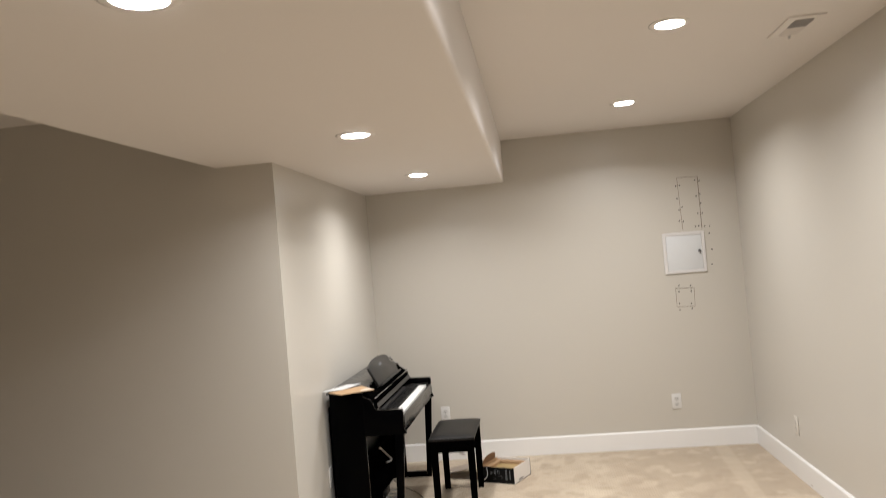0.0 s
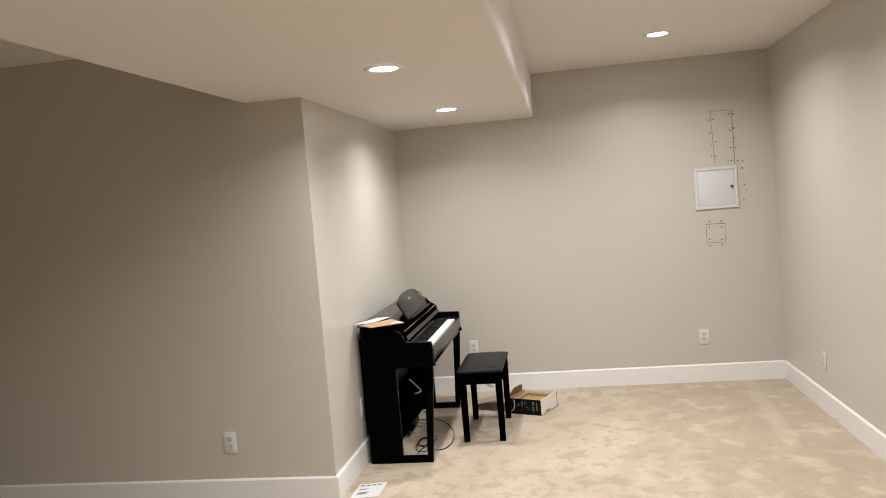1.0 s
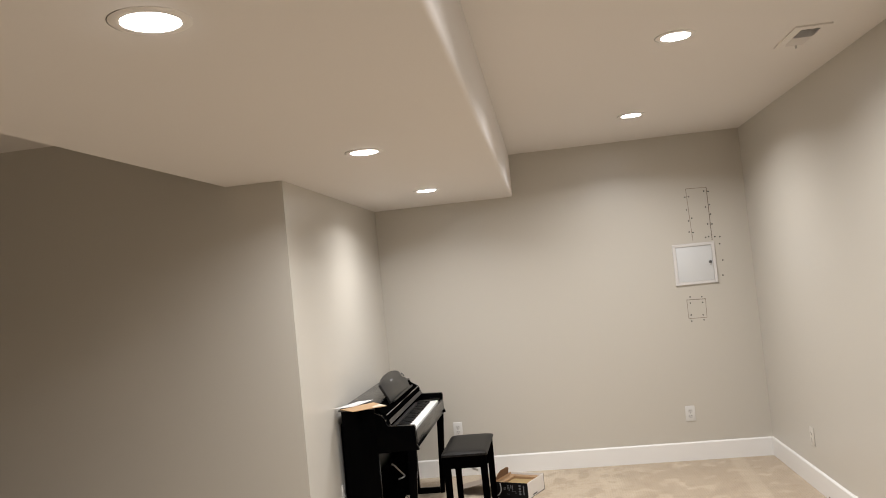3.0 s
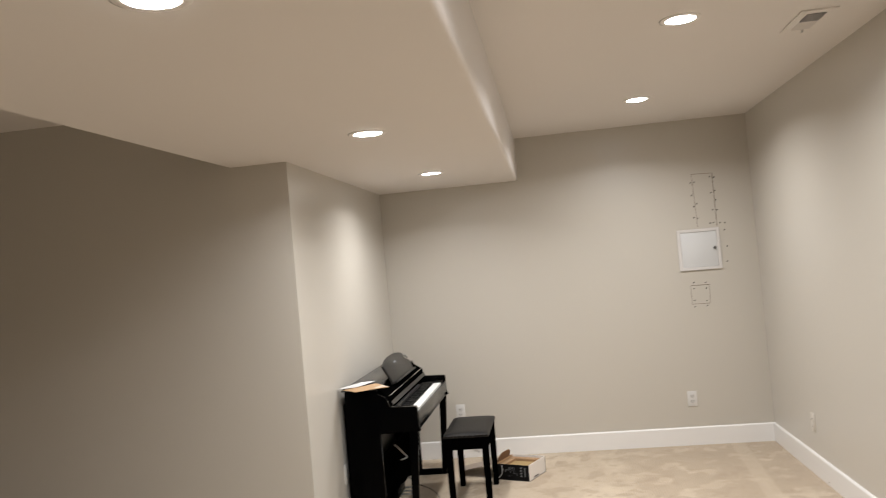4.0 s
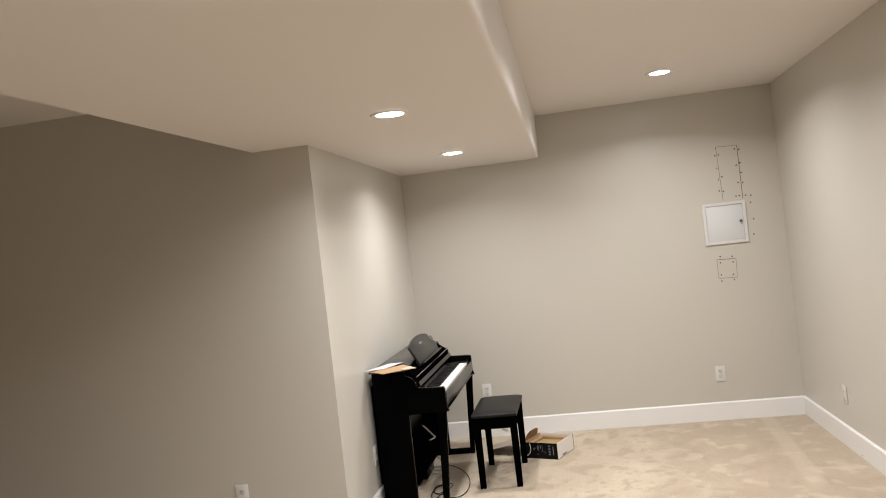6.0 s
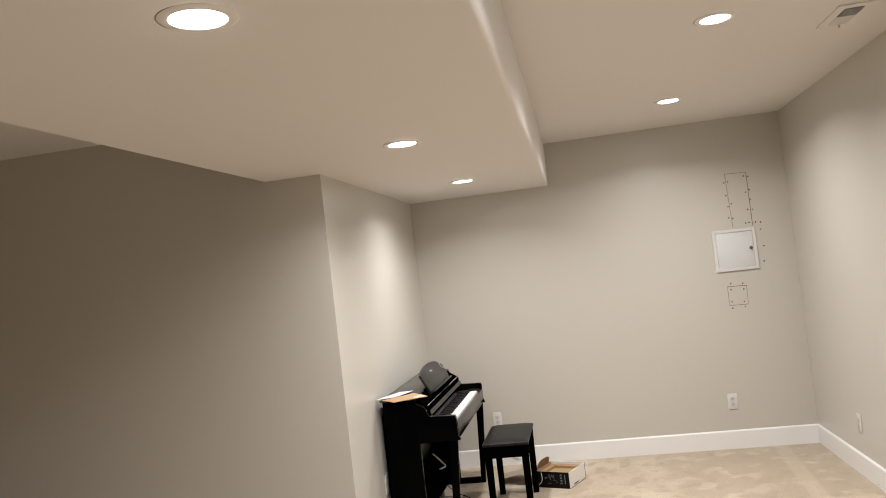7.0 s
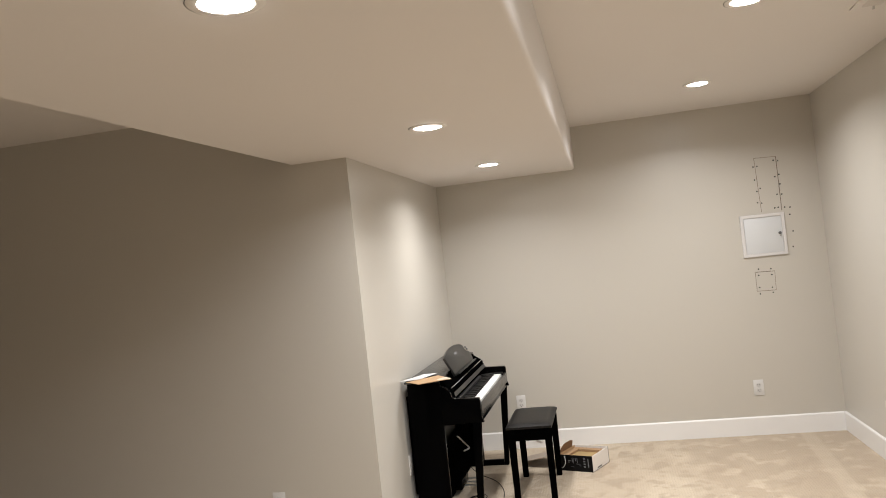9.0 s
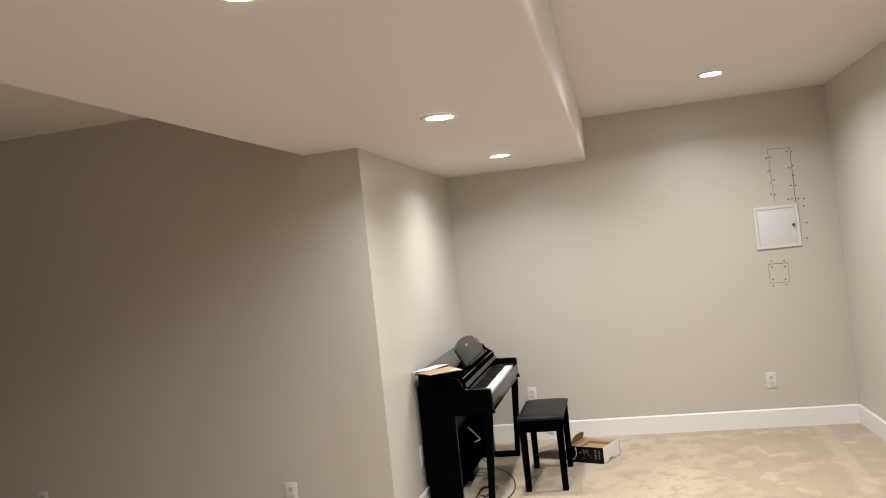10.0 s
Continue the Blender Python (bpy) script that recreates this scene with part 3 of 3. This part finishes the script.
# ---- piano bench ----
def bench():
    x0, x1, y0, y1 = -2.276, -2.006, -1.292, -0.748
    cx, cy = (x0 + x1) / 2, (y0 + y1) / 2
    t = thing("piano_bench", pose(cx, cy, 0), "black wooden piano bench with padded vinyl seat", "bench")
    hx, hy, lg = (x1 - x0) / 2, (y1 - y0) / 2, 0.043
    for sx in (-1, 1):
        for sy in (-1, 1):
            bm = bmesh.new()
            top = [(0, 0), (lg, 0), (lg, lg), (0, lg)]
            lo = [(0.004, 0.004), (lg - 0.004, 0.004), (lg - 0.004, lg - 0.004), (0.004, lg - 0.004)]
            ox, oy = sx * hx - (lg if sx > 0 else 0), sy * hy - (lg if sy > 0 else 0)
            a = [bm.verts.new((ox + u, oy + v, 0.440)) for u, v in top]
            c = [bm.verts.new((ox + u, oy + v, 0.0)) for u, v in lo]
            bm.faces.new(a)
            bm.faces.new(c[::-1])
            for i in range(4):
                bm.faces.new((a[i], c[i], c[(i + 1) % 4], a[(i + 1) % 4]))
            bmesh.ops.recalc_face_normals(bm, faces=bm.faces)
            bmesh.ops.bevel(bm, geom=list(bm.edges), offset=0.002, segments=1, affect="EDGES")
            part("leg", bm, SATIN_BLACK, t)
    for sx in (-1, 1):
        part("apron", slab(sx * (hx - 0.004) - 0.009 - 0.009 * sx, sx * (hx - 0.004) + 0.009 - 0.009 * sx, -hy + lg, hy - lg, 0.366, 0.440, bevel=0.0015), SATIN_BLACK, t)
    for sy in (-1, 1):
        part("apron", slab(-hx + lg, hx - lg, sy * (hy - 0.004) - 0.009 - 0.009 * sy, sy * (hy - 0.004) + 0.009 - 0.009 * sy, 0.366, 0.440, bevel=0.0015), SATIN_BLACK, t)
    # cushion, gently crowned, with a stitched rim
    bm = bmesh.new()
    n, mrows = 16, 24
    ex, ey = hx + 0.006, hy + 0.008
    grid = []
    for j in range(mrows + 1):
        row = []
        for i in range(n + 1):
            u, v = 2 * i / n - 1, 2 * j / mrows - 1
            edge = (1 - abs(u) ** 7) * (1 - abs(v) ** 9)
            z = 0.452 + 0.016 * edge ** 0.5 + 0.006 * (1 - u * u) * (1 - v * v)
            row.append(bm.verts.new((u * ex, v * ey, z)))
        grid.append(row)
    for j in range(mrows):
        for i in range(n):
            bm.faces.new((grid[j][i], grid[j][i + 1], grid[j + 1][i + 1], grid[j + 1][i]))
    rim = [e for e in bm.edges if e.is_boundary]
    low = bmesh.ops.extrude_edge_only(bm, edges=rim)["geom"]
    for g in low:
        if isinstance(g, bmesh.types.BMVert):
            g.co.z = 0.440
    bmesh.ops.recalc_face_normals(bm, faces=bm.faces)
    seat = part("seat", bm, VINYL, t, "padded black vinyl seat")
    pts = []
    rr = 0.02
    for qx, qy, a0 in ((1, 1, 0), (-1, 1, 90), (-1, -1, 180), (1, -1, 270)):
        for k in range(4):
            a = radians(a0 + 30 * k)
            pts.append((qx * (ex - rr) + rr * math.cos(a), qy * (ey - rr) + rr * math.sin(a), 0.4525))
    pts.append(pts[0])
    bm = slab(-0.0006, 0.0006, -0.0006, 0.0006, 0.004, 0.160)
    box(bm, -0.020, 0.020, -0.001, 0.001, -0.006, 0.006)
    part("label_tag", bm, PAPER, t, "small white tag hanging under the seat", smooth=False).matrix_local = pose(0.026, 0.02, 0.286, 0, 25, 0)
    tube("piping", pts, 0.003, VINYL, seat, "black piping")


bench()


# ---- things on and beside the piano ----
def sheet(name, corners, z, mat, label, category, droop=(), thick=0.0008, n=8):
    """A thin sheet from four corners in the plan; droop lowers each corner."""
    bm = bmesh.new()
    a, b, c, d = [Vector((x, y, 0)) for x, y in corners]
    dr = droop or (0, 0, 0, 0)
    ref = (a + b + c + d) / 4
    rows = []
    for j in range(n + 1):
        row = []
        for i in range(n + 1):
            u, v = i / n, j / n
            p = a.lerp(b, u).lerp(d.lerp(c, u), v)
            w = [(1 - u) * (1 - v), u * (1 - v), u * v, (1 - u) * v]
            h = sum(k ** 2.2 * q for k, q in zip(w, dr))
            row.append(bm.verts.new((p.x - ref.x, p.y - ref.y, h)))
        rows.append(row)
    for j in range(n):
        for i in range(n):
            bm.faces.new((rows[j][i], rows[j][i + 1], rows[j + 1][i + 1], rows[j + 1][i]))
    bmesh.ops.recalc_face_normals(bm, faces=bm.faces)
    low = bmesh.ops.extrude_face_region(bm, geom=list(bm.faces))["geom"]
    for g in low:
        if isinstance(g, bmesh.types.BMVert):
            g.co.z += thick
    bmesh.ops.recalc_face_normals(bm, faces=bm.faces)
    ob = new(name, mesh_of(name, bm, mat, True))
    ob.location = (ref.x, ref.y, z)
    return tagged(ob, label, category)


sheet("kraft_envelope", [(-2.785, -1.655), (-2.690, -1.735), (-2.515, -1.640), (-2.630, -1.470)], 0.8345, KRAFT, "flat brown kraft envelope lying on the piano lid", "envelope", (0, -0.004, 0, 0), thick=0.003)
sheet("paper_slip", [(-2.585, -1.672), (-2.517, -1.641), (-2.570, -1.560), (-2.602, -1.640)], 0.8378, CREAM, "small cream paper slip on the corner of the kraft envelope", "paper", thick=0.0008, n=3)
sheet("paper_sheet", [(-2.822, -1.640), (-2.718, -1.600), (-2.645, -1.415), (-2.735, -1.400)], 0.8388, PAPER, "loose white paper sheets on the kraft envelope", "paper", (0.002, 0.001, 0.004, 0), thick=0.002)


def leaflet():
    ob = sheet("leaflet", [(-2.772, -2.186), (-2.622, -2.150), (-2.617, -1.945), (-2.766, -1.978)], 0.001, PAPER, "white printed leaflet lying on the carpet", "leaflet", (0, 0, 0.001, 0.002), thick=0.0008)
    for k in range(4):
        s = part("print_mark", slab(-0.009, 0.009, -0.006, 0.006, 0, 0.0007), INK, ob, "small dark printed icon", smooth=False)
        s.matrix_local = pose(-0.050 + 0.030 * k, 0.062 + 0.006 * k, 0.0022, 0, 0, 12)
    for k, (w, y) in enumerate(((0.05, 0.016), (0.035, 0.006), (0.06, -0.03), (0.055, -0.040), (0.06, -0.05), (0.04, -0.06))):
        s = part("print_line", slab(-w / 2, w / 2, -0.0022, 0.0022, 0, 0.0006), PRINT_GREY if k > 1 else INK, ob, "grey printed line", smooth=False)
        s.matrix_local = pose(-0.055 + w / 2, y, 0.0014, 0, 0, 12)


leaflet()


def carton():
    a = math.degrees(math.atan2(-0.103, 0.234))
    W, D, H, t = 0.256, 0.262, 0.108, 0.004
    o = thing("cardboard_box", pose(-2.037, -0.655, 0, 0, 0, a), "open white and black printed cardboard box on the carpet", "box")
    part("front", slab(0, W, 0, t, 0, H), BOX_BLACK, o, "black printed side", smooth=False)
    part("end", slab(W - t, W + 0.0005, 0.0005, D, 0, H), BOX_WHITE, o, "white end", smooth=False)
    part("end", slab(0, t, t, D, 0, H), KRAFT, o, smooth=False)
    part("back", slab(t, W - t, D - t, D, 0, H + 0.002), BOX_WHITE, o, smooth=False)
    part("bottom", slab(t, W - t, t, D - t, 0.001, 0.006), KRAFT, o, smooth=False)
    # inner tray with a raised rim and a moulded hollow
    bm = bmesh.new()
    for x0, x1, y0, y1 in ((0.008, 0.05, 0.008, D - 0.008), (W - 0.035, W - 0.008, 0.008, D - 0.008), (0.05, W - 0.035, 0.008, 0.05), (0.05, W - 0.035, D - 0.05, D - 0.008)):
        box(bm, x0, x1, y0, y1, 0.006, H - 0.012, bevel=0.004, seg=1)
    part("tray", bm, TRAY, o, "moulded brown inner tray")
    part("filler", slab(0.05, W - 0.035, 0.05, D - 0.05, 0.006, H - 0.03, bevel=0.004), OCHRE, o, "ochre packing")
    for k, (x, z, w, h) in enumerate(((0.075, 0.070, 0.018, 0.006), (0.075, 0.060, 0.012, 0.004), (0.190, 0.088, 0.014, 0.010), (0.190, 0.070, 0.014, 0.010), (0.190, 0.052, 0.014, 0.010), (0.190, 0.034, 0.014, 0.010), (0.135, 0.050, 0.030, 0.004), (0.105, 0.076, 0.004, 0.030), (0.114, 0.072, 0.003, 0.038), (0.128, 0.080, 0.005, 0.022), (0.142, 0.074, 0.003, 0.034), (0.158, 0.040, 0.012, 0.005), (0.096, 0.030, 0.022, 0.004), (0.222, 0.060, 0.006, 0.060))):
        part("print_mark", slab(x, x + w, -0.0008, 0.001, z - h / 2, z + h / 2), INK if k in (6, 11, 12) else PRINT_GREY, o, "pale printed mark", smooth=False)
    tube("strap", [(0.050, -0.002, 0.100), (0.058, -0.007, 0.085), (0.060, -0.009, 0.060), (0.052, -0.009, 0.038), (0.036, -0.008, 0.022), (0.022, -0.004, 0.016)], 0.003, PAPER, o, "thin white strap")
    part("dark_edge", slab(W - 0.0015, W + 0.0016, D - 0.0025, D + 0.0012, 0, H + 0.001), INK, o, "thin dark strip along the edge", smooth=False)
    part("dark_edge", slab(W - 0.0005, W + 0.0014, 0.001, D - 0.003, 0, 0.003), INK, o, "thin dark strip along the edge", smooth=False)
    part("vent_slot", slab(W, W + 0.0012, 0.07, 0.14, 0.010, 0.018), INK, o, "dark slot", smooth=False)
    # flaps: a rounded tuck flap standing up, a long lid sloping to the carpet
    tuck = [(0, 0), (0.0, 0.030), (0.014, 0.053), (0.040, 0.066), (0.13, 0.066), (0.17, 0.052), (0.19, 0.0)]
    f = part("tuck_flap", extrude(tuck, lambda u, v, w: Vector((0.003 * w, u, v))), KRAFT_DARK, o, "brown rounded tuck flap", smooth=False)
    f.matrix_local = pose(0.0, 0.03, H, 0, 22, 0)
    lid = extrude([(0, 0), (0.292, 0), (0.306, 0.012), (0.396, 0.22), (0.390, 0.232), (0, 0.232)], lambda u, v, w: Vector((-u, v, 0.003 * w)))
    g = part("lid_flap", lid, SHADED_CARD, o, "open lid sloping down to the carpet", smooth=False)
    g.matrix_local = pose(0.0, 0.012, H - 0.002, 0, -14.6, 0)


carton()

# power lead lying in loops on the carpet below the piano
rng = random.Random(7)
loops = []
for k in range(38):
    a = 2 * math.pi * k / 13 + 0.6
    r = 1.25 - 0.75 * (k / 38) + 0.06 * math.sin(k * 0.9)
    loops.append((-2.512 + 0.062 * r * math.cos(a) + 0.008 * math.sin(k * 0.35), -1.32 + 0.13 * r * math.sin(a) + 0.02 * math.cos(k * 0.3), 0.005 + 0.0006 * k + 0.004 * rng.random()))
lead = [(-2.518, -1.575, 0.006), (-2.525, -1.52, 0.006), (-2.55, -1.44, 0.006)] + loops + [(-2.48, -1.44, 0.012), (-2.42, -1.44, 0.006), (-2.37, -1.42, 0.006), (-2.345, -1.30, 0.006), (-2.355, -1.10, 0.006), (-2.43, -0.88, 0.006), (-2.52, -0.76, 0.006), (-2.59, -0.74, 0.02), (-2.640, -0.74, 0.08)]
tagged(tube("power_lead", lead, 0.0026, RUBBER, None), "thin black power lead coiled on the carpet", "cable")
strap = [(-2.668, -0.955, 0.345), (-2.660, -0.943, 0.337), (-2.657, -0.86, 0.295), (-2.656, -0.776, 0.253), (-2.656, -0.66, 0.200), (-2.658, -0.60, 0.176), (-2.660, -0.66, 0.180), (-2.664, -0.80, 0.206)]
tagged(tube("pale_cable", strap, 0.0055, PALE_CABLE, None), "short pale grey cable hanging below the piano", "cable")


# ---- small remains ----
nail = new("nail", mesh_of("nail", lathe([(0.0003, -0.003), (0.003, -0.0025), (0.0034, 0.0)], steps=10), KRAFT_DARK, True))
nail.matrix_world = pose(-BASE_T, -1.15, 0.018, 0, 90, 0)
tagged(nail, "tiny dark nail head in the white baseboard", "nail")
